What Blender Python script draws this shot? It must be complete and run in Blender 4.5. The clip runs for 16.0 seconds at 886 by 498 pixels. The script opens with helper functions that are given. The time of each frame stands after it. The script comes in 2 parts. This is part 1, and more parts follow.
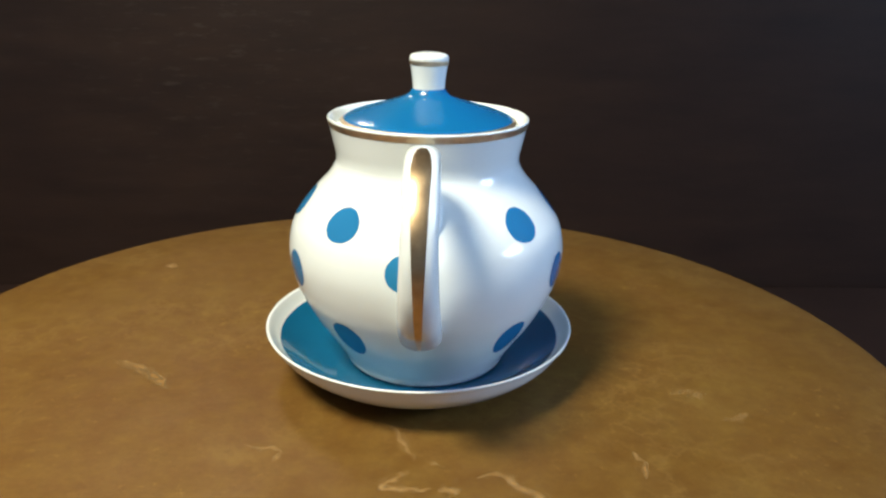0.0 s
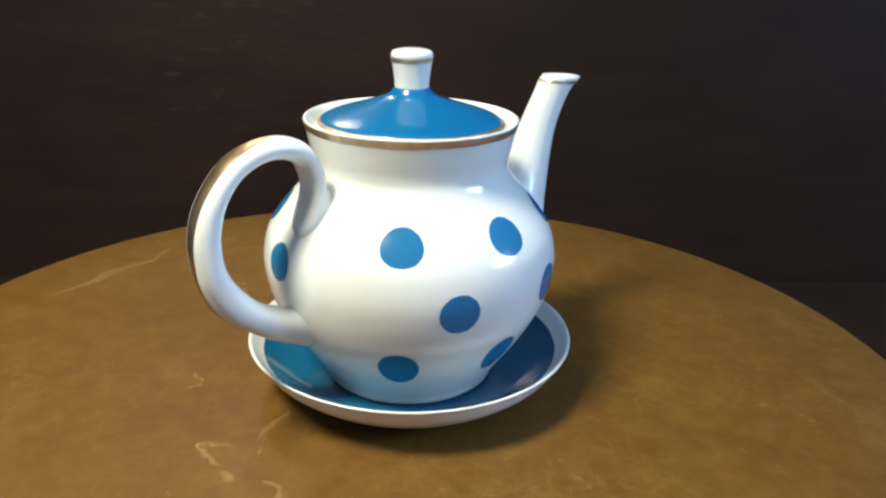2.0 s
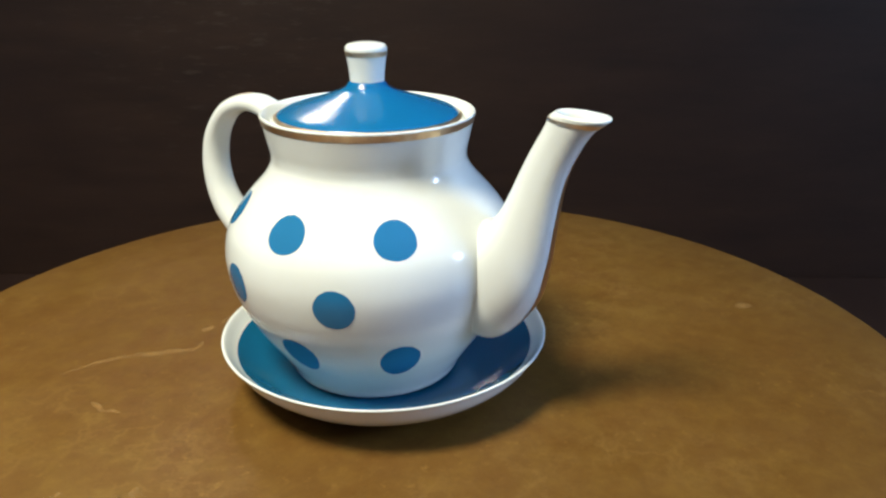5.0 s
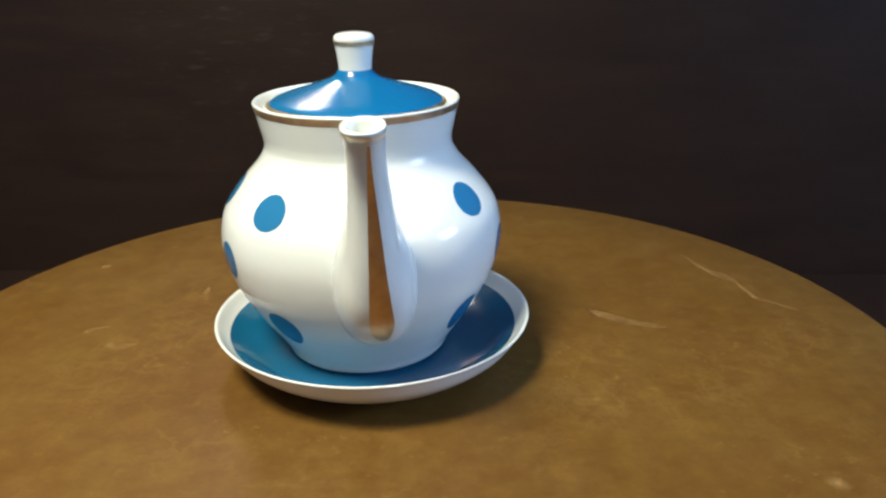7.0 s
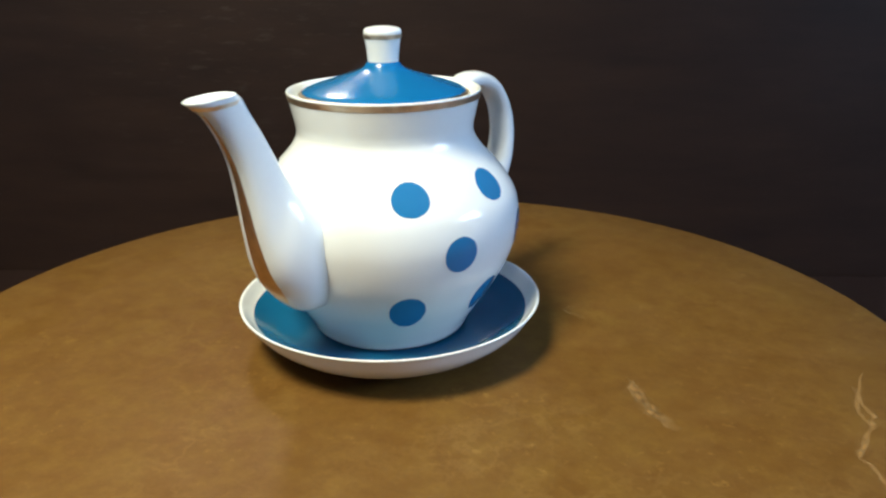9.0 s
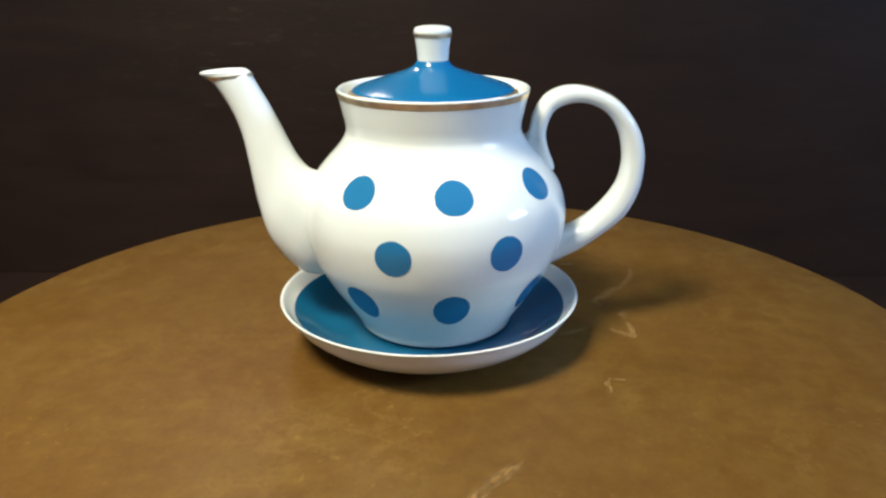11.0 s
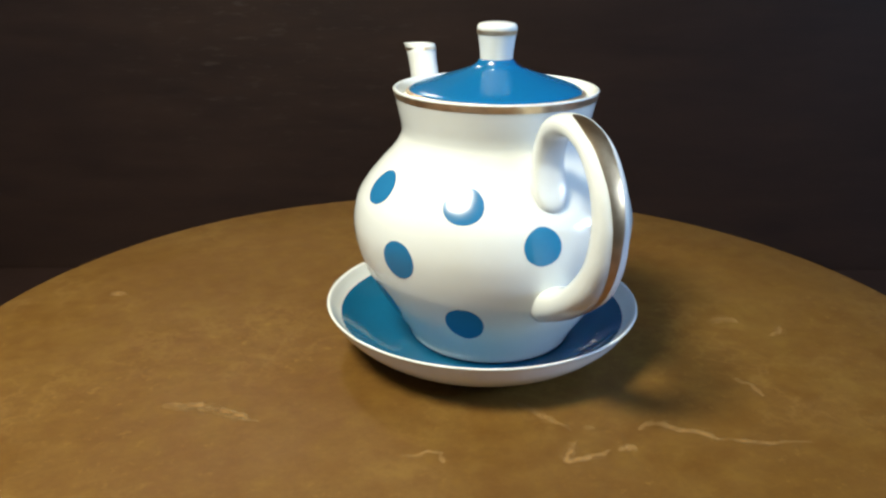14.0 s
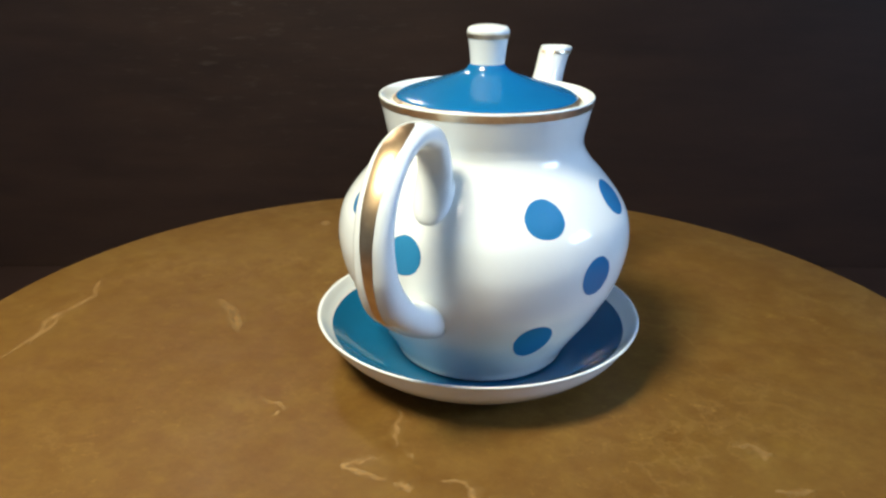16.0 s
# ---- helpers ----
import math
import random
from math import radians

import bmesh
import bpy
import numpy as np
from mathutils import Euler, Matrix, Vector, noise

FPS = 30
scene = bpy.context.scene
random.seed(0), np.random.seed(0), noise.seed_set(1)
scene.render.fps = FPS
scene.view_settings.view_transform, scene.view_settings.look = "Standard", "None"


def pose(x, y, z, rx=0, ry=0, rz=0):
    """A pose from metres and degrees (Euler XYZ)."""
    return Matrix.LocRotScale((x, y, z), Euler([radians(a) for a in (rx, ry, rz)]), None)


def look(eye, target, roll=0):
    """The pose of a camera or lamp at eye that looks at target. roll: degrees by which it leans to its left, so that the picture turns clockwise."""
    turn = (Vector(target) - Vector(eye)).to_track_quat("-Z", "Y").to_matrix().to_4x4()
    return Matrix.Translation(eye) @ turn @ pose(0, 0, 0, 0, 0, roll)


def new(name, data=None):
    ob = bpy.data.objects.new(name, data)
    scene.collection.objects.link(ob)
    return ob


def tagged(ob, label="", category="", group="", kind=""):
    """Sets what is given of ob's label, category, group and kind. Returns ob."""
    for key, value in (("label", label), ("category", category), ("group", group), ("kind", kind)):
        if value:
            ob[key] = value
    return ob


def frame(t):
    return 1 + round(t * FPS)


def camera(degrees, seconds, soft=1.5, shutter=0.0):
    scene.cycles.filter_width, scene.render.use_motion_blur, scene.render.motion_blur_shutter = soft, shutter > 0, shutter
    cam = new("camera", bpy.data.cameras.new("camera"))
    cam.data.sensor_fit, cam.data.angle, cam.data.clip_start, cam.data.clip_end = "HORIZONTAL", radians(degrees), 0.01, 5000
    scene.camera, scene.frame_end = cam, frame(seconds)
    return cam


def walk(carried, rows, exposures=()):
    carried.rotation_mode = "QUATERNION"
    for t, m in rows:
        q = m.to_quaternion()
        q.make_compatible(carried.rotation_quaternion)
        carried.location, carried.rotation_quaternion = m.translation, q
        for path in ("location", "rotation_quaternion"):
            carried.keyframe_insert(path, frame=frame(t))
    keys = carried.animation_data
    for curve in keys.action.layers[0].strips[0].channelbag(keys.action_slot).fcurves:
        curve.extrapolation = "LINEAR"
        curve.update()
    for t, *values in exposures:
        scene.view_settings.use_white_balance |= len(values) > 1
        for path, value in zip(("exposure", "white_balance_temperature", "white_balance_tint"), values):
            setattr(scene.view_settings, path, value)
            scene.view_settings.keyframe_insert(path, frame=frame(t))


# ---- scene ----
cam = camera(57.70, 16.0, soft=2.4)

# seconds, eye x y z, yaw, pitch, lean to the right
PATH = [
    (0.0, 0.0382, -0.3782, 0.2006, -0.02, -19.92, -0.25),
    (0.5, 0.0361, -0.3780, 0.2024, -0.21, -20.26, -0.36),
    (1.0, 0.0349, -0.3776, 0.2018, -0.31, -20.39, -0.38),
    (1.5, 0.0350, -0.3764, 0.1997, -0.18, -20.32, -0.34),
    (2.0, 0.0336, -0.3755, 0.1994, -0.15, -20.42, -0.54),
    (2.5, 0.0316, -0.3764, 0.1989, 0.08, -20.40, -0.12),
    (3.0, 0.0303, -0.3769, 0.1973, 0.14, -20.23, -0.26),
    (3.5, 0.0288, -0.3777, 0.1957, 0.23, -20.15, -0.00),
    (6.0, 0.0098, -0.3776, 0.1983, -0.11, -20.76, -0.42),
    (6.5, 0.0097, -0.3741, 0.1984, -0.09, -20.83, -0.19),
    (7.0, 0.0090, -0.3729, 0.1972, 0.01, -20.84, -0.29),
    (7.5, 0.0036, -0.3738, 0.1963, -0.61, -20.69, 0.11),
    (8.0, 0.0006, -0.3742, 0.1959, -0.47, -20.61, -0.02),
    (8.5, 0.0012, -0.3740, 0.1960, -0.46, -20.69, -0.23),
    (9.0, 0.0037, -0.3734, 0.1958, -0.30, -20.67, -0.58),
    (11.5, 0.0119, -0.3647, 0.1971, 1.11, -20.97, 0.17),
    (12.0, 0.0132, -0.3653, 0.1979, 1.03, -21.23, 0.07),
    (12.5, 0.0151, -0.3660, 0.1975, 1.52, -21.16, 0.33),
    (13.0, 0.0153, -0.3667, 0.1975, 1.61, -21.07, 0.38),
    (13.5, 0.0147, -0.3629, 0.1955, 1.72, -21.25, 0.53),
    (14.0, 0.0155, -0.3615, 0.1955, 1.74, -21.24, 0.50),
    (14.5, 0.0177, -0.3623, 0.1950, 1.87, -21.31, 0.42),
    (15.0, 0.0196, -0.3650, 0.1954, 1.80, -21.28, 0.52),
    (15.5, 0.0196, -0.3660, 0.1949, 1.77, -21.30, 0.62),
    (16.0, 0.0186, -0.3683, 0.1944, 1.66, -21.15, 0.53),
]
walk(cam, [(t, pose(x, y, z, 90 + pitch, 0, yaw) @ pose(0, 0, 0, 0, 0, -lean)) for t, x, y, z, yaw, pitch, lean in PATH],
     exposures=[(0.0, 0.11), (1.0, 0.13), (1.8, 0.09), (3.0, -0.03), (3.7, -0.05), (6.5, 0.0), (9.0, 0.06), (11.5, 0.02), (13.0, -0.01), (15.0, 0.05), (16.0, 0.09)])

# the turning of the round top: seconds, degrees
TURN = [
    (0.0, -0.00), (0.5, -11.58), (1.0, -23.32), (1.5, -35.41), (2.0, -47.25), (2.5, -59.11),
    (3.0, -71.08), (3.5, -83.30), (6.0, -148.04), (6.5, -160.46), (7.0, -172.40), (7.5, -182.75),
    (8.0, -194.57), (8.5, -206.05), (9.0, -218.02), (11.5, -277.84), (12.0, -289.53), (12.5, -301.55),
    (13.0, -313.04), (13.5, -324.46), (14.0, -336.07), (14.5, -348.04), (15.0, -359.88), (15.5, -371.53),
    (16.0, -383.02),
]


def spin(t, deg):
    """Pose of the turning top, whose plane leans a little on its spindle."""
    return pose(0, 0, 0, 0, 0, deg) @ pose(0, 0, 0, -0.25, 0, 0) @ pose(0, 0, 0, 0, 0.96, 0)


# ---- world and light ----
world = bpy.data.worlds.new("room_dark")
world.use_nodes = True
world.node_tree.nodes["Background"].inputs[0].default_value = (0.02, 0.022, 0.026, 1)
world.node_tree.nodes["Background"].inputs[1].default_value = 0.2
scene.world = world


def area_lamp(name, eye, target, size, size_y, watts, colour):
    data = bpy.data.lights.new(name, "AREA")
    data.shape = "ELLIPSE" if size == size_y else "RECTANGLE"
    data.size, data.size_y, data.energy, data.color = size, size_y, watts, colour
    lamp = new(name, data)
    lamp.matrix_world = look(eye, target)
    return lamp


LAMP = Vector((-0.32, -0.36, 0.84))
shade = bpy.data.lights.new("hanging_lamp_light", "SPOT")
shade.energy, shade.color, shade.shadow_soft_size = 56, (1.0, 0.955, 0.755), 0.12
shade.spot_size, shade.spot_blend = radians(106), 1.0
new("hanging_lamp_light", shade).matrix_world = look(LAMP, (-0.20, -0.11, 0.04))
area_lamp("wall_lamp_light", (-0.24, 0.44, 0.52), (0.03, 0, 0.10), 0.11, 0.11, 0.75, (1.0, 0.92, 0.78))
WIN_Y, WIN_Z, WIN_X = -0.42, 0.80, 2.0
area_lamp("window_daylight", (WIN_X + 0.10, WIN_Y, WIN_Z), (0, WIN_Y, WIN_Z), 0.9, 0.8, 135, (0.43, 0.64, 1.0))


# ---- materials ----
def material(name):
    m = bpy.data.materials.new(name)
    m.use_nodes = True
    nt = m.node_tree
    return m, nt, nt.nodes["Principled BSDF"]


def node(nt, kind, **values):
    nd = nt.nodes.new(kind)
    for key, value in values.items():
        if key in ("operation", "blend_type", "data_type", "noise_dimensions", "feature"):
            if key == "operation":
                nd.operation = value
            elif key == "blend_type":
                nd.blend_type = value
            elif key == "data_type":
                nd.data_type = value
            elif key == "feature":
                nd.feature = value
        else:
            nd.inputs[key].default_value = value
    return nd


def noise_tex(nt, coords, scale, detail=4.0, rough=0.55):
    nd = node(nt, "ShaderNodeTexNoise", Scale=scale, Detail=detail, Roughness=rough)
    nt.links.new(coords, nd.inputs["Vector"])
    return nd.outputs["Fac"]


def ramp(nt, fac, stops):
    nd = nt.nodes.new("ShaderNodeValToRGB")
    el = nd.color_ramp.elements
    while len(el) < len(stops):
        el.new(0.5)
    for e, (p, c) in zip(el, stops):
        e.position, e.color = p, (*c, 1)
    nt.links.new(fac, nd.inputs[0])
    return nd.outputs[0]


def mix(nt, fac, a, b, blend="MIX"):
    nd = nt.nodes.new("ShaderNodeMix")
    nd.data_type, nd.blend_type = "RGBA", blend
    for sock, v in ((nd.inputs[0], fac), (nd.inputs[6], a), (nd.inputs[7], b)):
        if isinstance(v, (int, float)):
            sock.default_value = v
        elif isinstance(v, tuple):
            sock.default_value = (*v, 1)
        else:
            nt.links.new(v, sock)
    return nd.outputs[2]


def bump(nt, bsdf, height, strength, distance):
    nd = node(nt, "ShaderNodeBump", Strength=strength, Distance=distance)
    nt.links.new(height, nd.inputs["Height"])
    nt.links.new(nd.outputs[0], bsdf.inputs["Normal"])


def object_coords(nt):
    return nt.nodes.new("ShaderNodeTexCoord").outputs["Object"]


def glaze(name, base, deep, rough):
    """Glazed china: colour slightly uneven, clear gloss, faint waviness."""
    m, nt, b = material(name)
    co = object_coords(nt)
    nt.links.new(mix(nt, noise_tex(nt, co, 45), base, deep), b.inputs["Base Color"])
    b.inputs["IOR"].default_value = 1.5
    r = nt.nodes.new("ShaderNodeMapRange")
    nt.links.new(noise_tex(nt, co, 110), r.inputs[0])
    r.inputs[3].default_value, r.inputs[4].default_value = rough * 0.7, rough * 1.3
    nt.links.new(r.outputs[0], b.inputs["Roughness"])
    bump(nt, b, noise_tex(nt, co, 60, 2), 0.06, 0.002)
    return m


CHINA = glaze("white_china", (0.785, 0.815, 0.795), (0.735, 0.765, 0.745), 0.12)
BLUE = glaze("blue_glaze", (0.022, 0.174, 0.380), (0.014, 0.146, 0.332), 0.15)
LID_BLUE = glaze("lid_blue_glaze", (0.005, 0.135, 0.335), (0.004, 0.113, 0.295), 0.21)
WELL_BLUE = glaze("teal_blue_glaze", (0.007, 0.124, 0.252), (0.005, 0.102, 0.212), 0.13)
PALER_BLUE = glaze("paler_blue_glaze", (0.028, 0.215, 0.41), (0.02, 0.17, 0.35), 0.1)


def gilt(name, relief, low, high, dark, light):
    m, nt, b = material(name)
    co = object_coords(nt)
    nt.links.new(ramp(nt, noise_tex(nt, co, 160), [(0.3, dark), (0.7, light)]), b.inputs["Base Color"])
    b.inputs["Metallic"].default_value = 1.0
    worn = ramp(nt, noise_tex(nt, co, 130, 4), [(0.35, (low,) * 3), (0.65, (high,) * 3)])
    nt.links.new(worn, b.inputs["Roughness"])
    bump(nt, b, noise_tex(nt, co, 60, 2), 0.6, relief)
    return m


GOLD = gilt("worn_gilding", 0.0034, 0.34, 0.48, (0.73, 0.57, 0.38), (0.91, 0.75, 0.53))
BRUSHED_GOLD = gilt("smooth_gilding", 0.0004, 0.34, 0.40, (0.53, 0.355, 0.195), (0.66, 0.465, 0.265))


def brown_board():
    m, nt, b = material("mottled_brown_board")
    co = object_coords(nt)
    blot = ramp(nt, noise_tex(nt, co, 9, 6, 0.6), [(0.28, (0.125, 0.0580, 0.0112)), (0.52, (0.137, 0.0668, 0.0131)), (0.74, (0.151, 0.0797, 0.0165))])
    grain = ramp(nt, noise_tex(nt, co, 95, 6, 0.7), [(0.34, (0.91, 0.89, 0.88)), (0.52, (1, 1, 1)), (0.70, (1.08, 1.11, 1.10))])
    patch = ramp(nt, noise_tex(nt, co, 75, 6, 0.7), [(0.36, (0.92, 0.87, 0.82)), (0.50, (1, 1, 1)), (0.64, (1.10, 1.15, 1.12))])
    col = mix(nt, 1.0, mix(nt, 1.0, blot, patch, "MULTIPLY"), grain, "MULTIPLY")
    flecks = ramp(nt, noise_tex(nt, co, 170, 4, 0.65), [(0.58, (0, 0, 0)), (0.72, (1, 1, 1))])
    gate = ramp(nt, noise_tex(nt, co, 14, 3), [(0.46, (0.12, 0.12, 0.12)), (0.62, (0.6, 0.6, 0.6))])
    col = mix(nt, mix(nt, 1.0, flecks, gate, "MULTIPLY"), col, (0.25, 0.145, 0.036))
    ridge = node(nt, "ShaderNodeMath", operation="SUBTRACT")
    nt.links.new(noise_tex(nt, co, 42, 6, 0.6), ridge.inputs[0])
    ridge.inputs[1].default_value = 0.5
    absn = node(nt, "ShaderNodeMath", operation="ABSOLUTE")
    nt.links.new(ridge.outputs[0], absn.inputs[0])
    lines = ramp(nt, absn.outputs[0], [(0.0, (0.28, 0.28, 0.28)), (0.045, (0, 0, 0))])
    spots = ramp(nt, noise_tex(nt, co, 11, 3), [(0.47, (0, 0, 0)), (0.62, (1, 1, 1))])
    col = mix(nt, mix(nt, 1.0, lines, spots, "MULTIPLY"), col, (0.24, 0.14, 0.04))
    nt.links.new(col, b.inputs["Base Color"])
    rg = ramp(nt, noise_tex(nt, co, 30), [(0.3, (0.42,) * 3), (0.7, (0.6,) * 3)])
    nt.links.new(rg, b.inputs["Roughness"])
    b.inputs["Specular IOR Level"].default_value = 0.24
    bump(nt, b, noise_tex(nt, co, 180, 5, 0.65), 0.25, 0.0006)
    return m


BOARD = brown_board()


def vein_paint(name, strength, lo, hi):
    """Pale broken streaks: they fade at their edges and in worn gaps."""
    m, nt, b = material(name)
    co = object_coords(nt)
    nt.links.new(ramp(nt, noise_tex(nt, co, 200), [(0.3, (0.33, 0.178, 0.056)), (0.7, (0.42, 0.245, 0.090))]), b.inputs["Base Color"])
    b.inputs["Roughness"].default_value = 0.6
    b.inputs["Specular IOR Level"].default_value = 0.24
    uv = nt.nodes.new("ShaderNodeUVMap")
    sep = nt.nodes.new("ShaderNodeSeparateXYZ")
    nt.links.new(uv.outputs[0], sep.inputs[0])
    edge = ramp(nt, sep.outputs[1], [(0.0, (0, 0, 0)), (0.42, (1, 1, 1)), (0.58, (1, 1, 1)), (1.0, (0, 0, 0))])
    worn = ramp(nt, noise_tex(nt, co, 210, 5, 0.7), [(lo, (0, 0, 0)), (hi, (1, 1, 1))])
    nt.links.new(mix(nt, 1.0, mix(nt, 1.0, edge, worn, "MULTIPLY"), (strength,) * 3, "MULTIPLY"), b.inputs["Alpha"])
    return m


VEIN = vein_paint("pale_streak", 0.72, 0.30, 0.52)
PALE_SPOT = vein_paint("pale_spot", 0.62, 0.05, 0.30)
VEIN_SOFT = vein_paint("faint_stain", 0.28, 0.40, 0.66)


def dark_wood(name, low, high, scale, rough):
    m, nt, b = material(name)
    co = object_coords(nt)
    mp = nt.nodes.new("ShaderNodeMapping")
    mp.inputs["Scale"].default_value = (1.0, 1.0, 5.0)
    nt.links.new(co, mp.inputs["Vector"])
    streak = ramp(nt, noise_tex(nt, mp.outputs[0], scale, 7, 0.6), [(0.3, low), (0.7, high)])
    mp2 = nt.nodes.new("ShaderNodeMapping")
    mp2.inputs["Scale"].default_value = (1.0, 1.0, 4.5)
    nt.links.new(co, mp2.inputs["Vector"])
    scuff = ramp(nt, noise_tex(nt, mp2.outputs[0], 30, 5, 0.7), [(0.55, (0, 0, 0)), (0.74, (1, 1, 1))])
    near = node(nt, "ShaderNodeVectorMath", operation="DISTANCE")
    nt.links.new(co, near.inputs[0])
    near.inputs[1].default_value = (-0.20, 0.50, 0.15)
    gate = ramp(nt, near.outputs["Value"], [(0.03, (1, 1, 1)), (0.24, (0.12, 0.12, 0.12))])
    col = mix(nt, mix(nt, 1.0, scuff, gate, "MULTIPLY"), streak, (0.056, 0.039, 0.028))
    nt.links.new(col, b.inputs["Base Color"])
    b.inputs["Roughness"].default_value = rough
    b.inputs["Specular IOR Level"].default_value = 0.30
    bump(nt, b, noise_tex(nt, mp.outputs[0], scale * 3, 5), 0.2, 0.001)
    return m


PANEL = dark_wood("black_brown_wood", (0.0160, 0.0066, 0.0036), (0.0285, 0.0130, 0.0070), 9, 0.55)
COUNTER = dark_wood("dark_red_brown_wood", (0.018, 0.0085, 0.0055), (0.030, 0.0145, 0.0095), 9, 0.5)


def plain(name, low, high, rough, scale=6.0):
    m, nt, b = material(name)
    nt.links.new(ramp(nt, noise_tex(nt, object_coords(nt), scale, 5), [(0.3, low), (0.7, high)]), b.inputs["Base Color"])
    b.inputs["Roughness"].default_value = rough
    return m


PLASTER = plain("pale_plaster", (0.74, 0.73, 0.70), (0.80, 0.79, 0.76), 0.9)
FLOORING = plain("dark_floor", (0.05, 0.035, 0.025), (0.09, 0.06, 0.04), 0.6)
FRAME_PAINT = plain("white_window_paint", (0.68, 0.67, 0.64), (0.76, 0.75, 0.72), 0.45)
METAL = plain("dull_dark_metal", (0.06, 0.06, 0.06), (0.10, 0.10, 0.10), 0.4)


# ---- mesh helpers ----
def mesh_from(name, verts, faces, mat, smooth=True, uvs=None):
    me = bpy.data.meshes.new(name)
    me.from_pydata([tuple(v) for v in verts], [], faces)
    if uvs is not None:
        layer = me.uv_layers.new(name="UVMap")
        for loop in me.loops:
            layer.data[loop.index].uv = uvs[loop.vertex_index]
    bm = bmesh.new()
    bm.from_mesh(me)
    bmesh.ops.recalc_face_normals(bm, faces=bm.faces)
    bm.to_mesh(me)
    bm.free()
    me.polygons.foreach_set("use_smooth", [smooth] * len(me.polygons))
    me.materials.append(mat)
    return me


def part(name, me, parent, label=""):
    ob = new(name, me)
    ob.parent = parent
    return tagged(ob, label) if label else ob


def spline(points, n):
    """Catmull-Rom through the points, n steps to a stretch."""
    p = np.array(points, float)
    q = np.vstack([2 * p[0] - p[1], p, 2 * p[-1] - p[-2]])
    out = []
    for i in range(1, len(q) - 2):
        a, b, c, d = q[i - 1], q[i], q[i + 1], q[i + 2]
        for k in range(n):
            u = k / n
            out.append(0.5 * (2 * b + (c - a) * u + (2 * a - 5 * b + 4 * c - d) * u * u + (3 * b - a - 3 * c + d) * u ** 3))
    out.append(p[-1])
    return np.array(out)


def lathe(name, rz, mat, seg=128):
    """Turned form from rows of radius and height; rows of radius 0 close it."""
    verts, rings, faces = [], [], []
    for r, z in rz:
        if r < 1e-6:
            rings.append([len(verts)])
            verts.append((0, 0, z))
        else:
            rings.append(list(range(len(verts), len(verts) + seg)))
            verts += [(r * math.cos(2 * math.pi * k / seg), r * math.sin(2 * math.pi * k / seg), z) for k in range(seg)]
    for a, b in zip(rings, rings[1:]):
        for k in range(seg):
            j = (k + 1) % seg
            if len(a) == 1 and len(b) > 1:
                faces.append((a[0], b[j], b[k]))
            elif len(b) == 1 and len(a) > 1:
                faces.append((a[k], a[j], b[0]))
            elif len(a) > 1:
                faces.append((a[k], a[j], b[j], b[k]))
    return mesh_from(name, verts, faces, mat)


def loft(name, rings, mat, caps=True, closed=True):
    """Skin over rings of equal count."""
    n = len(rings[0])
    verts = [v for ring in rings for v in ring]
    faces = []
    for i in range(len(rings) - 1):
        for k in range(n if closed else n - 1):
            j = (k + 1) % n
            faces.append((i * n + k, i * n + j, (i + 1) * n + j, (i + 1) * n + k))
    if caps:
        faces += [tuple(range(n))[::-1], tuple(range((len(rings) - 1) * n, len(rings) * n))]
    return mesh_from(name, verts, faces, mat)


def box(name, x0, x1, y0, y1, z0, z1, mat, bevel=0.0):
    bm = bmesh.new()
    bmesh.ops.create_cube(bm, size=1)
    for v in bm.verts:
        v.co = ((x0 + x1) / 2 + v.co.x * (x1 - x0), (y0 + y1) / 2 + v.co.y * (y1 - y0), (z0 + z1) / 2 + v.co.z * (z1 - z0))
    if bevel:
        bmesh.ops.bevel(bm, geom=bm.edges[:], offset=bevel, segments=2, affect="EDGES", profile=0.5)
    me = bpy.data.meshes.new(name)
    bm.to_mesh(me)
    bm.free()
    me.materials.append(mat)
    return me


# ---- the room ----
BACK, LEDGE, FLOOR, CEIL = 0.50, -0.162, -1.06, 1.55
LEFT, RIGHT, FRONT = -1.7, WIN_X, -2.6
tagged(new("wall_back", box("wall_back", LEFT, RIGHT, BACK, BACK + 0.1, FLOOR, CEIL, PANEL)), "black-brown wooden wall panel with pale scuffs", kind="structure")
tagged(new("wall_left", box("wall_left", LEFT - 0.1, LEFT, FRONT - 0.1, BACK + 0.1, FLOOR, CEIL, PLASTER)), "plain pale plaster wall", kind="structure")
tagged(new("wall_front", box("wall_front", LEFT, RIGHT, FRONT - 0.1, FRONT, FLOOR, CEIL, PLASTER)), "plain pale plaster wall", kind="structure")
tagged(new("floor", box("floor", LEFT - 0.1, RIGHT + 0.1, FRONT - 0.1, BACK + 0.1, FLOOR - 0.1, FLOOR, FLOORING)), "plain dark floor", kind="structure")
tagged(new("ceiling", box("ceiling", LEFT - 0.1, RIGHT + 0.1, FRONT - 0.1, BACK + 0.1, CEIL, CEIL + 0.1, PLASTER)), "plain pale ceiling", kind="structure")

# wall with the window opening
WW, WH = 0.66, 0.50


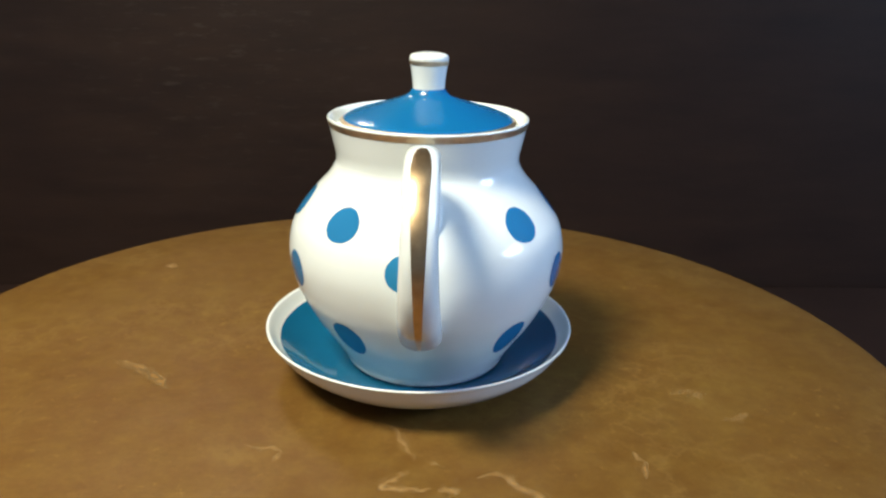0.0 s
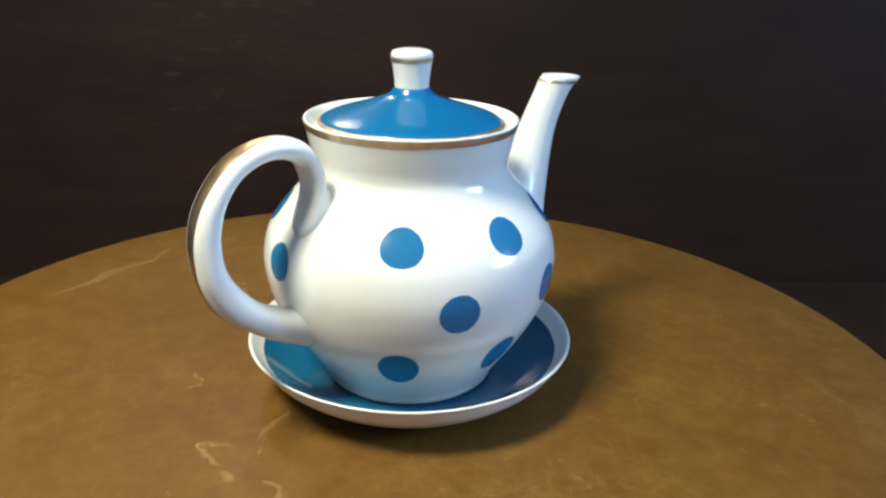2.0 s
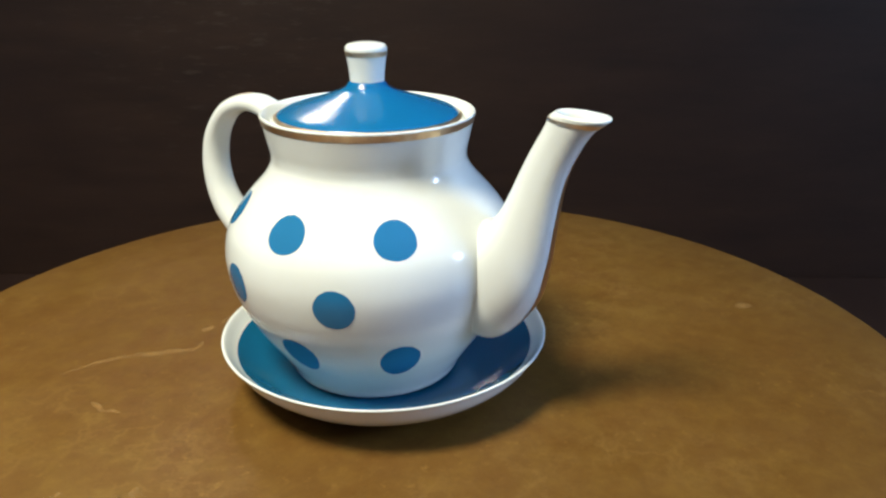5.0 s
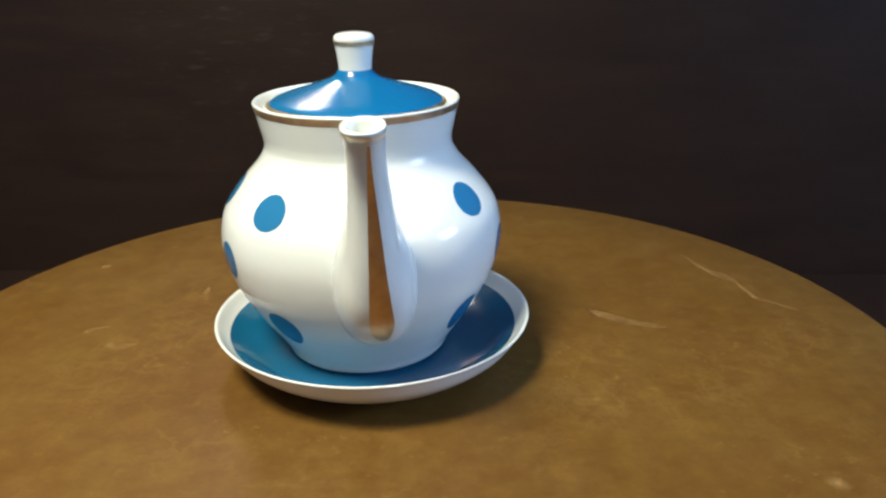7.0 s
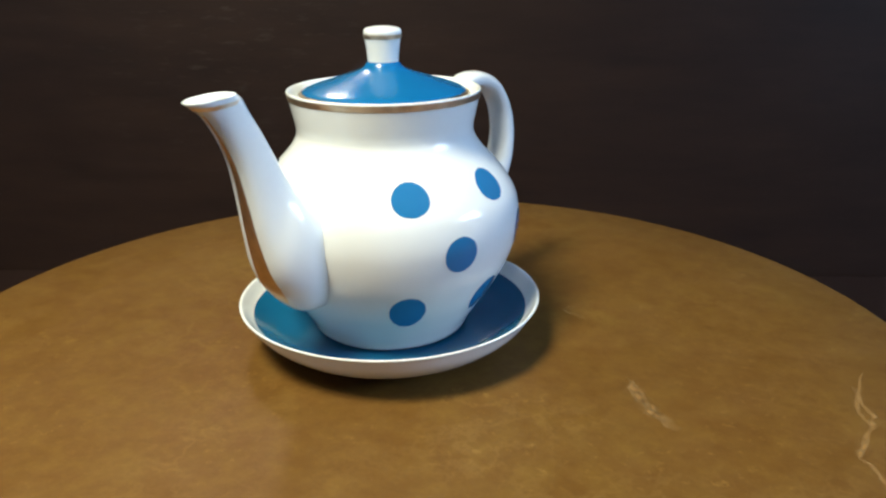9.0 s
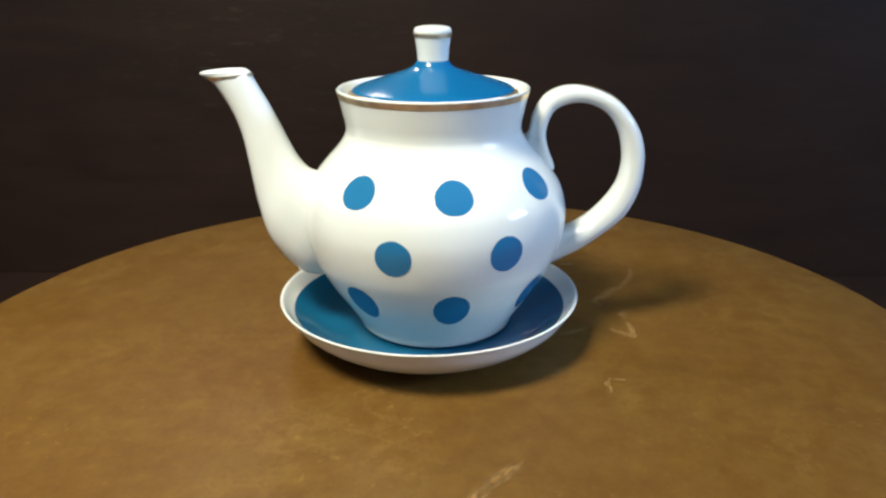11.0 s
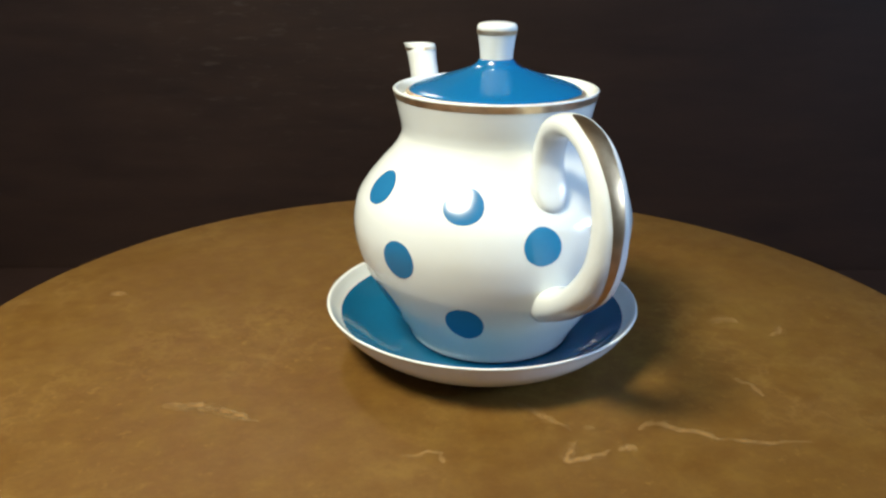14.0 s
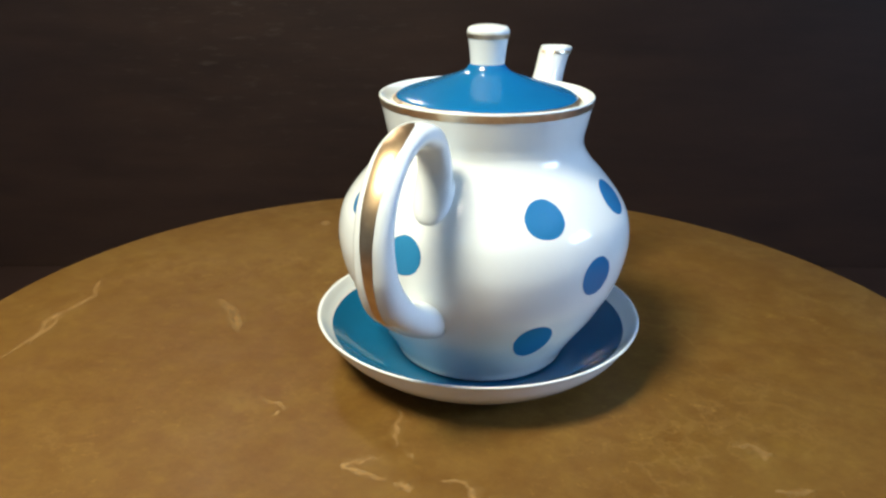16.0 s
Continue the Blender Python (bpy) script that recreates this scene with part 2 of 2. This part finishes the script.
def window_wall():
    y0, y1, z0, z1 = WIN_Y - WW / 2, WIN_Y + WW / 2, WIN_Z - WH / 2, WIN_Z + WH / 2
    bm = bmesh.new()
    for a, b, c, d in ((FRONT - 0.1, y0, FLOOR, CEIL), (y1, BACK + 0.1, FLOOR, CEIL), (y0, y1, FLOOR, z0), (y0, y1, z1, CEIL)):
        g = bmesh.ops.create_cube(bm, size=1)
        for v in g["verts"]:
            v.co = (RIGHT + 0.05 + v.co.x * 0.1, (a + b) / 2 + v.co.y * (b - a), (c + d) / 2 + v.co.z * (d - c))
    me = bpy.data.meshes.new("wall_right")
    bm.to_mesh(me)
    bm.free()
    me.materials.append(PLASTER)
    tagged(new("wall_right", me), "plain pale plaster wall with a window opening", kind="structure")
    win = tagged(new("window_1"), "small white-framed window with two panes", kind="structure")
    win.location = (RIGHT + 0.02, WIN_Y, WIN_Z)
    t, hw, hh = 0.03, WW / 2, WH / 2
    for a, b, c, d in ((-hw, -hw + t, -hh, hh), (hw - t, hw, -hh, hh), (-hw + t, hw - t, -hh, -hh + t), (-hw + t, hw - t, hh - t, hh), (-0.065, 0.065, -hh + t, hh - t)):
        part("window_frame", box("window_frame", 0, 0.05, a, b, c, d, FRAME_PAINT, 0.003), win)


window_wall()


def counter():
    c = tagged(new("counter"), "dark red-brown wooden counter against the panelled wall", "counter")
    part("worktop", box("worktop", -1.2, 1.2, -0.34, BACK - 0.002, LEDGE - 0.03, LEDGE, COUNTER, 0.004), c)
    for x0, x1 in ((-1.18, -0.4), (-0.396, 0.396), (0.4, 1.18)):
        part("front_panel", box("front_panel", x0, x1, -0.325, -0.30, FLOOR + 0.06, LEDGE - 0.034, COUNTER, 0.003), c)
    part("body", box("body", -1.19, 1.19, -0.296, BACK - 0.004, FLOOR, LEDGE - 0.032, COUNTER, 0.003), c)


counter()


def pedestal():
    base = tagged(new("pedestal"), "dull dark metal pedestal under the round board", "pedestal")
    base.location = (0, 0, LEDGE)
    h = -LEDGE - 0.021
    part("foot", lathe("foot", [(0, 0), (0.118, 0), (0.12, 0.003), (0.12, 0.012), (0.112, 0.018), (0.03, 0.024), (0, 0.024)], METAL, 64), base)
    part("column", lathe("column", [(0, 0.02), (0.026, 0.02), (0.024, 0.05), (0.024, h - 0.012), (0.05, h - 0.006), (0.05, h), (0, h)], METAL, 48), base)


pedestal()


# ---- the round top ----
DISC = (0.0135, 0.0007)
R_DISC = 0.2639


def vein(parent, pts, seed, width, mat, lift):
    """A wandering pale streak through a few bends, thickening and thinning."""
    rnd = random.Random(seed)
    line = spline(pts, 14)
    n = len(line)
    soft = lambda spread: np.convolve([rnd.gauss(0, spread) for _ in range(n + 4)], (0.1, 0.2, 0.4, 0.2, 0.1), "valid")
    stray, swell = soft(0.0011), soft(0.55)
    verts, uvs, faces = [], [], []
    for i, p in enumerate(line):
        q = line[min(i + 1, n - 1)] - line[max(i - 1, 0)]
        q = q / (np.hypot(*q) + 1e-9)
        w = width * min(2.0, max(0.35, 0.95 + swell[i])) * min(1.0, 0.2 + 3 * min(i, n - 1 - i) / n)
        for k in (-1, 0, 1):
            verts.append((p[0] - DISC[0] - q[1] * (stray[i] + k * w), p[1] - DISC[1] + q[0] * (stray[i] + k * w), lift))
            uvs.append((i / n, 0.5 + 0.5 * k))
        if i:
            for k in (0, 1):
                faces.append((3 * i - 3 + k, 3 * i - 2 + k, 3 * i + 1 + k, 3 * i + k))
    part("streak", mesh_from("streak", verts, faces, mat, True, uvs), parent)


def spot(parent, at, long, wide, angle, lift):
    """Pale oval blotch with a soft, uneven edge."""
    verts, uvs, faces = [(at[0] - DISC[0], at[1] - DISC[1], lift)], [(0.5, 0.5)], []
    n = 28
    for i in range(n):
        a = 2 * math.pi * i / n
        k = 1 + 0.08 * math.sin(2 * a + 0.6) + 0.07 * math.sin(3 * a + 2.0)
        u, v = long * k * math.cos(a), wide * k * math.sin(a)
        verts.append((verts[0][0] + u * math.cos(angle) - v * math.sin(angle), verts[0][1] + u * math.sin(angle) + v * math.cos(angle), lift))
        uvs.append((0.5, 0.0))
        faces.append((0, 1 + i, 1 + (i + 1) % n))
    part("blotch", mesh_from("blotch", verts, faces, PALE_SPOT, True, uvs), parent, "pale tan oval blotch")


def round_top():
    top = tagged(new("round_board"), "round mottled brown board with pale broken veins", "board")
    rz = [(0, -0.02), (R_DISC - 0.004, -0.02), (R_DISC - 0.001, -0.0185), (R_DISC, -0.016), (R_DISC, -0.003), (R_DISC - 0.0008, -0.0008), (R_DISC - 0.0025, 0), (0.2, 0), (0.1, 0), (0, 0)]
    part("slab", lathe("slab", rz, BOARD, 192), top)
    by_the_handle = [
        ([(0.0157, -0.0614), (0.0202, -0.0723), (0.0242, -0.0805), (0.0271, -0.0883)], 0.0011),
        ([(0.0343, -0.0915), (0.0360, -0.0892)], 0.0015),
        ([(0.0340, -0.1083), (0.0238, -0.1080), (0.0144, -0.1070), (0.0206, -0.0996), (0.0251, -0.0961)], 0.0014),
        ([(0.0368, -0.1089), (0.0412, -0.1081), (0.0451, -0.1107)], 0.0018),
        ([(0.0529, -0.0991), (0.0632, -0.0972), (0.0683, -0.1053), (0.0763, -0.1092), (0.0794, -0.1161), (0.0841, -0.1175)], 0.0015),
        ([(-0.0469, -0.0803), (-0.0341, -0.0815), (-0.0320, -0.0863), (-0.0330, -0.0906)], 0.0009),
        ([(-0.1284, -0.0040), (-0.1145, -0.0130), (-0.1035, -0.0218), (-0.0977, -0.0303)], 0.0016),
        ([(0.1519, -0.0277), (0.1613, -0.0252), (0.1657, -0.0323)], 0.0019),
        ([(0.1702, -0.0507), (0.1782, -0.0495), (0.1835, -0.0440)], 0.0013),
        ([(0.1215, -0.0788), (0.1236, -0.0874), (0.1223, -0.0979)], 0.0013),
    ]
    round_about = [
        ([(-0.1322, -0.0032), (-0.1189, -0.0100), (-0.1066, -0.0191), (-0.1016, -0.0258), (-0.0963, -0.0328)], 0.0019),
        ([(0.0832, -0.1180), (0.0941, -0.1258), (0.1151, -0.1338)], 0.0012),
        ([(-0.0988, -0.0301), (-0.1071, -0.0233), (-0.1163, -0.0130), (-0.1334, -0.0055)], 0.0010),
        ([(-0.1830, -0.0883), (-0.1910, -0.0731), (-0.1969, -0.0635), (-0.1977, -0.0353), (-0.2004, -0.0266)], 0.0014),
        ([(-0.0953, -0.0323), (-0.1118, -0.0172), (-0.1295, -0.0039)], 0.0008),
        ([(-0.1835, -0.1053), (-0.1891, -0.0701), (-0.1969, -0.0554)], 0.0008),
        ([(-0.2016, -0.0297), (-0.2129, -0.0125)], 0.0010),
    ]
    for k, (pts, w) in enumerate(by_the_handle + round_about):
        vein(top, pts, k + 3, w * 1.25, VEIN, 0.00012)
        vein(top, pts, k + 50, w * 3.6, VEIN_SOFT, 0.00006)
    spot(top, (-0.1465, 0.1340), 0.0060, 0.0050, 2.0, 0.00014)
    spot(top, (0.1950, -0.1430), 0.0046, 0.0036, 0.4, 0.00014)
    return top


TOP = round_top()

# ---- saucer ----
SAUCER_AT = (0.0258, 0.0014)


def saucer():
    s = tagged(new("saucer"), "white china saucer with a blue glazed well", "saucer")
    under = [(0, 0.003), (0.041, 0.003), (0.0425, 0), (0.0455, 0), (0.0472, 0.0025)]
    rise = spline([(0.0472, 0.0025), (0.0600, 0.0072), (0.0708, 0.0155), (0.0764, 0.0240)], 6)
    rim = [(0.0774, 0.0250), (0.0777, 0.0257), (0.0773, 0.0261), (0.0763, 0.0258)]
    inner = spline([(0.0763, 0.0258), (0.0708, 0.0200), (0.0600, 0.0132), (0.0480, 0.0092), (0.0400, 0.0078)], 8)
    well = [(r, z) for r, z in inner if r < 0.0700]
    band = [(r, z) for r, z in inner if r >= 0.0700]
    part("dish", lathe("dish", [*under, *rise[1:], *rim, *band[1:], *[(r, z - 0.0005) for r, z in well], (0, 0.0072)], CHINA), s)
    part("blue_well", lathe("blue_well", [(band[-1][0], band[-1][1] + 0.00012), *[(r, z + 0.00012) for r, z in well], (0, 0.0079)], WELL_BLUE), s, "glossy blue glazed well")
    return s


SAUCER = saucer()

# ---- teapot ----
POT_AT = (0.0290, -0.0020)
BODY = spline([(0.0352, 0.0080), (0.0390, 0.0090), (0.0403, 0.0108), (0.0408, 0.0124), (0.0426, 0.0156), (0.0481, 0.0240), (0.0537, 0.0322), (0.0585, 0.0405), (0.0625, 0.0485),
               (0.0655, 0.0580), (0.0669, 0.0690), (0.0651, 0.0800), (0.0607, 0.0880), (0.0543, 0.0960), (0.0475, 0.1035), (0.0440, 0.1095),
               (0.0436, 0.1140), (0.0448, 0.1200), (0.0464, 0.1275), (0.0472, 0.1306)], 6)


def body_radius(z):
    return float(np.interp(z, BODY[:, 1], BODY[:, 0]))


def polka_dot(parent, az, z, radius, squash=1.0, mat=BLUE):
    """A painted spot that lies on the curved wall of the pot."""
    a = math.radians(az)
    r = body_radius(z)
    slope = (body_radius(z + 0.001) - body_radius(z - 0.001)) / 0.002
    cosine = 1 / math.hypot(1, slope)
    verts, faces, seg, rings = [], [], 40, 5
    rnd = random.Random(int(az * 10) + int(z * 1e4))
    wob = [1 + rnd.uniform(-0.012, 0.012) for _ in range(seg)]
    for i in range(rings + 1):
        for k in range(seg if i else 1):
            q = radius * i / rings * (wob[k] if i == rings else 1)
            u, v = q * math.cos(2 * math.pi * k / seg), q * math.sin(2 * math.pi * k / seg) * squash
            zz = z + v * cosine
            rr = body_radius(zz) + 0.00013
            aa = a + u / r
            verts.append((rr * math.cos(aa), rr * math.sin(aa), zz))
    for k in range(seg):
        j = (k + 1) % seg
        faces.append((0, 1 + k, 1 + j))
        for i in range(rings - 1):
            b0, b1 = 1 + i * seg, 1 + (i + 1) * seg
            faces.append((b0 + k, b1 + k, b1 + j, b0 + j))
    me = mesh_from("polka_dot", verts, faces, mat)
    part("polka_dot", me, parent, "blue painted dot")


def section(up, lo, half_width, across, n=40, lift=0.0, span=None, power=2.3):
    """Ring between two points of the middle plane; across is the sideways axis. span: centre and half angle of a part of the ring."""
    mid, arm = (up + lo) / 2, (up - lo) / 2
    ln = np.linalg.norm(arm)
    ring = []
    angles = [2 * math.pi * k / n for k in range(n)] if span is None else [span[0] + span[1] * (2 * k / (n - 1) - 1) for k in range(n)]
    for f in angles:
        c, s = math.cos(f), math.sin(f)
        c2 = math.copysign(abs(c) ** (2 / power), c)
        s2 = math.copysign(abs(s) ** (2 / power), s)
        ring.append(tuple(mid + arm / ln * (ln + lift) * c2 + across * (half_width + lift) * s2))
    return ring


ACROSS = np.array((1.0, 0.0, 0.0))


def spout(pot):
    # along the spout: upper edge and lower edge (distance from the axis, height), half width
    rows = [(0.050, 0.0900, 0.0550, 0.0360, 0.0150), (0.0610, 0.0912, 0.0695, 0.0394, 0.0176), (0.0668, 0.0965, 0.0835, 0.0560, 0.0154),
            (0.0711, 0.1047, 0.0889, 0.0747, 0.0113), (0.0762, 0.1163, 0.0917, 0.0943, 0.0090), (0.0808, 0.1257, 0.0941, 0.1093, 0.0079),
            (0.0855, 0.1342, 0.0979, 0.1208, 0.0074), (0.0878, 0.1392, 0.1045, 0.1325, 0.0076), (0.0894, 0.1407, 0.1122, 0.1392, 0.0079)]
    s = spline(rows, 6)
    v = lambda d, z: np.array((0.0, d, z))
    lean = [-0.0028 + 0.0036 * k / (len(s) - 1) for k in range(len(s))]
    rings = [section(v(a, b) + e * ACROSS, v(c, d) + e * ACROSS, w, ACROSS) for (a, b, c, d, w), e in zip(s, lean)]
    rings.append(section(v(0.0901, 0.1412), v(0.1116, 0.1399), 0.0074, ACROSS))
    rings.append(section(v(0.0913, 0.1407), v(0.1100, 0.1396), 0.0064, ACROSS))
    rings.append(section(v(0.0915, 0.1390), v(0.1060, 0.1350), 0.0056, ACROSS))
    rings.append(section(v(0.0890, 0.1320), v(0.0980, 0.1240), 0.0050, ACROSS))
    sp = part("spout", loft("spout", rings, CHINA), pot)
    band = [section(v(0.0872, 0.1382) + 0.0006 * ACROSS, v(0.1078, 0.1359) + 0.0006 * ACROSS, 0.0077, ACROSS, lift=0.0002), section(v(0.0879, 0.1394) + 0.0007 * ACROSS, v(0.1100, 0.1376) + 0.0007 * ACROSS, 0.0078, ACROSS, lift=0.0002)]
    part("gilt_rim", loft("gilt_rim", band, GOLD, caps=False), sp, "thin worn gold line round the mouth")
    drop = []
    top = len(s) - 5
    for i in range(8, top):
        a, b, c, d, w = s[i]
        u = (i - 8) / (top - 9)
        half = 0.0052 * math.sqrt(min(1.0, u / 0.10 + 0.02)) * (1 - u) ** 1.6 + 0.0005
        drop.append(section(v(a, b) + lean[i] * ACROSS, v(c, d) + lean[i] * ACROSS, w, ACROSS, n=9, lift=0.00012, span=(math.pi + 0.12, min(0.9, (half / w) ** 1.15 + 0.02))))
    part("gilt_drop", loft("gilt_drop", drop, BRUSHED_GOLD, caps=False, closed=False), sp, "long gold teardrop under the spout")


def handle(pot):
    # along the handle: outer edge, inner edge (distance from the axis, height), half width
    rows = [(0.0440, 0.1060, 0.0560, 0.0860, 0.0078), (0.0470, 0.1085, 0.0610, 0.0900, 0.0078), (0.0482, 0.1130, 0.0575, 0.1000, 0.0074),
            (0.0494, 0.1178, 0.0560, 0.1085, 0.0071), (0.0546, 0.1262, 0.0590, 0.1178, 0.0070), (0.0614, 0.1303, 0.0640, 0.1214, 0.0070),
            (0.0695, 0.1316, 0.0705, 0.1228, 0.0070), (0.0790, 0.1304, 0.0773, 0.1220, 0.0070), (0.0887, 0.1263, 0.0845, 0.1186, 0.0071),
            (0.0965, 0.1192, 0.0897, 0.1135, 0.0072), (0.1034, 0.1089, 0.0936, 0.1060, 0.0072), (0.1067, 0.0975, 0.0955, 0.0965, 0.0073),
            (0.1067, 0.0872, 0.0954, 0.0890, 0.0077), (0.1047, 0.0765, 0.0934, 0.0812, 0.0081), (0.0985, 0.0642, 0.0880, 0.0730, 0.0086),
            (0.0867, 0.0540, 0.0800, 0.0648, 0.0090), (0.0745, 0.0458, 0.0700, 0.0592, 0.0092), (0.0600, 0.0385, 0.0560, 0.0550, 0.0094)]
    s = spline(rows, 5)
    v = lambda d, z: np.array((-0.012 * d, -d, z))
    h = part("handle", loft("handle", [section(v(a, b), v(c, d), w, ACROSS) for a, b, c, d, w in s], CHINA), pot)
    stripe = []
    first, last = 31, 80
    for i in range(first, last):
        a, b, c, d, w = s[i]
        u = (i - first) / (last - first - 1)
        half = (0.0042 * (1 - u) ** 1.1 + 0.0007) * min(1.0, math.sqrt(0.04 + u * 6))
        stripe.append(section(v(a, b), v(c, d), w, ACROSS, n=11, lift=0.00012, span=(0.0, min(1.0, (half / w) ** 1.15))))
    part("gilt_stripe", loft("gilt_stripe", stripe, BRUSHED_GOLD, caps=False, closed=False), h, "tapering gold stripe along the back")


def lid(pot):
    l = part("lid", lathe("lid", [(0, 0.1240), (0.0395, 0.1240), (0.0425, 0.1262), (0.0428, 0.1272), (0.0424, 0.1283), (0.0411, 0.1295), (0.0400, 0.1301), (0.0300, 0.1328), (0, 0.135)], CHINA), pot, "blue glazed lid with a white edge")
    dome = spline([(0.0399, 0.1301), (0.0391, 0.1309), (0.0370, 0.1320), (0.0320, 0.1337), (0.0240, 0.1361), (0.0170, 0.1383), (0.0120, 0.1401), (0.0094, 0.1417), (0.0080, 0.1436), (0.0070, 0.1444)], 6)
    part("dome", lathe("dome", [*dome], LID_BLUE), l, "glossy blue glazed dome")
    part("gilt_line", lathe("gilt_line", [(0.0415, 0.1293), (0.0410, 0.1297), (0.0404, 0.1301), (0.0399, 0.1304)], GOLD), l, "thin gold line round the dome")
    knob = part("knob", lathe("knob", [(0.0066, 0.1430), *spline([(0.0074, 0.1432), (0.0077, 0.1475), (0.0084, 0.1530), (0.0091, 0.1569), (0.0089, 0.1586), (0.0077, 0.1597), (0.0045, 0.1604)], 5), (0, 0.1606)], CHINA, 64), l, "white tapered knob")
    part("gilt_ring", lathe("gilt_ring", [(0.00886, 0.1549), (0.00908, 0.1560), (0.00920, 0.1569)], GOLD, 64), knob, "gold ring on the knob")


def teapot():
    pot = tagged(new("teapot"), "white china teapot with blue polka dots and worn gold trim", "teapot")
    inside = [(0.0472, 0.1312), (0.0467, 0.1316), (0.0460, 0.1312), (0.0450, 0.1295), (0.0435, 0.1270), (0.0425, 0.1255), (0.0405, 0.1200)]
    part("body", lathe("body", [(0, 0.0098), (0.0325, 0.0098), (0.0335, 0.0080), *BODY, *inside], CHINA), pot)
    part("gilt_band", lathe("gilt_band", [(body_radius(z) + 0.00013, z) for z in (0.1276, 0.1283, 0.1290, 0.1298, 0.1306)], GOLD), pot, "worn gold band under the rim")
    for az in (-43.9, 1.6, 46.4, 142.0, 186.4, 232.2):
        polka_dot(pot, az, 0.0912, 0.0087)
    for az in (-23.1, 23.4, 161.5, 207.0):
        polka_dot(pot, az, 0.0650, 0.0087)
    # the dot under the handle takes a paler blue than the others
    polka_dot(pot, -97.2, 0.0762, 0.0082, 1.0, PALER_BLUE)
    for az in (-45.3, 2.7, 47.8, 139.9, 185.5, 232.8):
        polka_dot(pot, az, 0.0360, 0.0086, 1.28)
    spout(pot)
    handle(pot)
    lid(pot)
    return pot


POT = teapot()


# ---- what turns ----
def motions():
    rows = [(t, spin(t, d)) for t, d in TURN]
    for thing, at in ((TOP, DISC), (SAUCER, SAUCER_AT), (POT, POT_AT)):
        walk(thing, [(t, m @ pose(at[0], at[1], 0)) for t, m in rows])


motions()
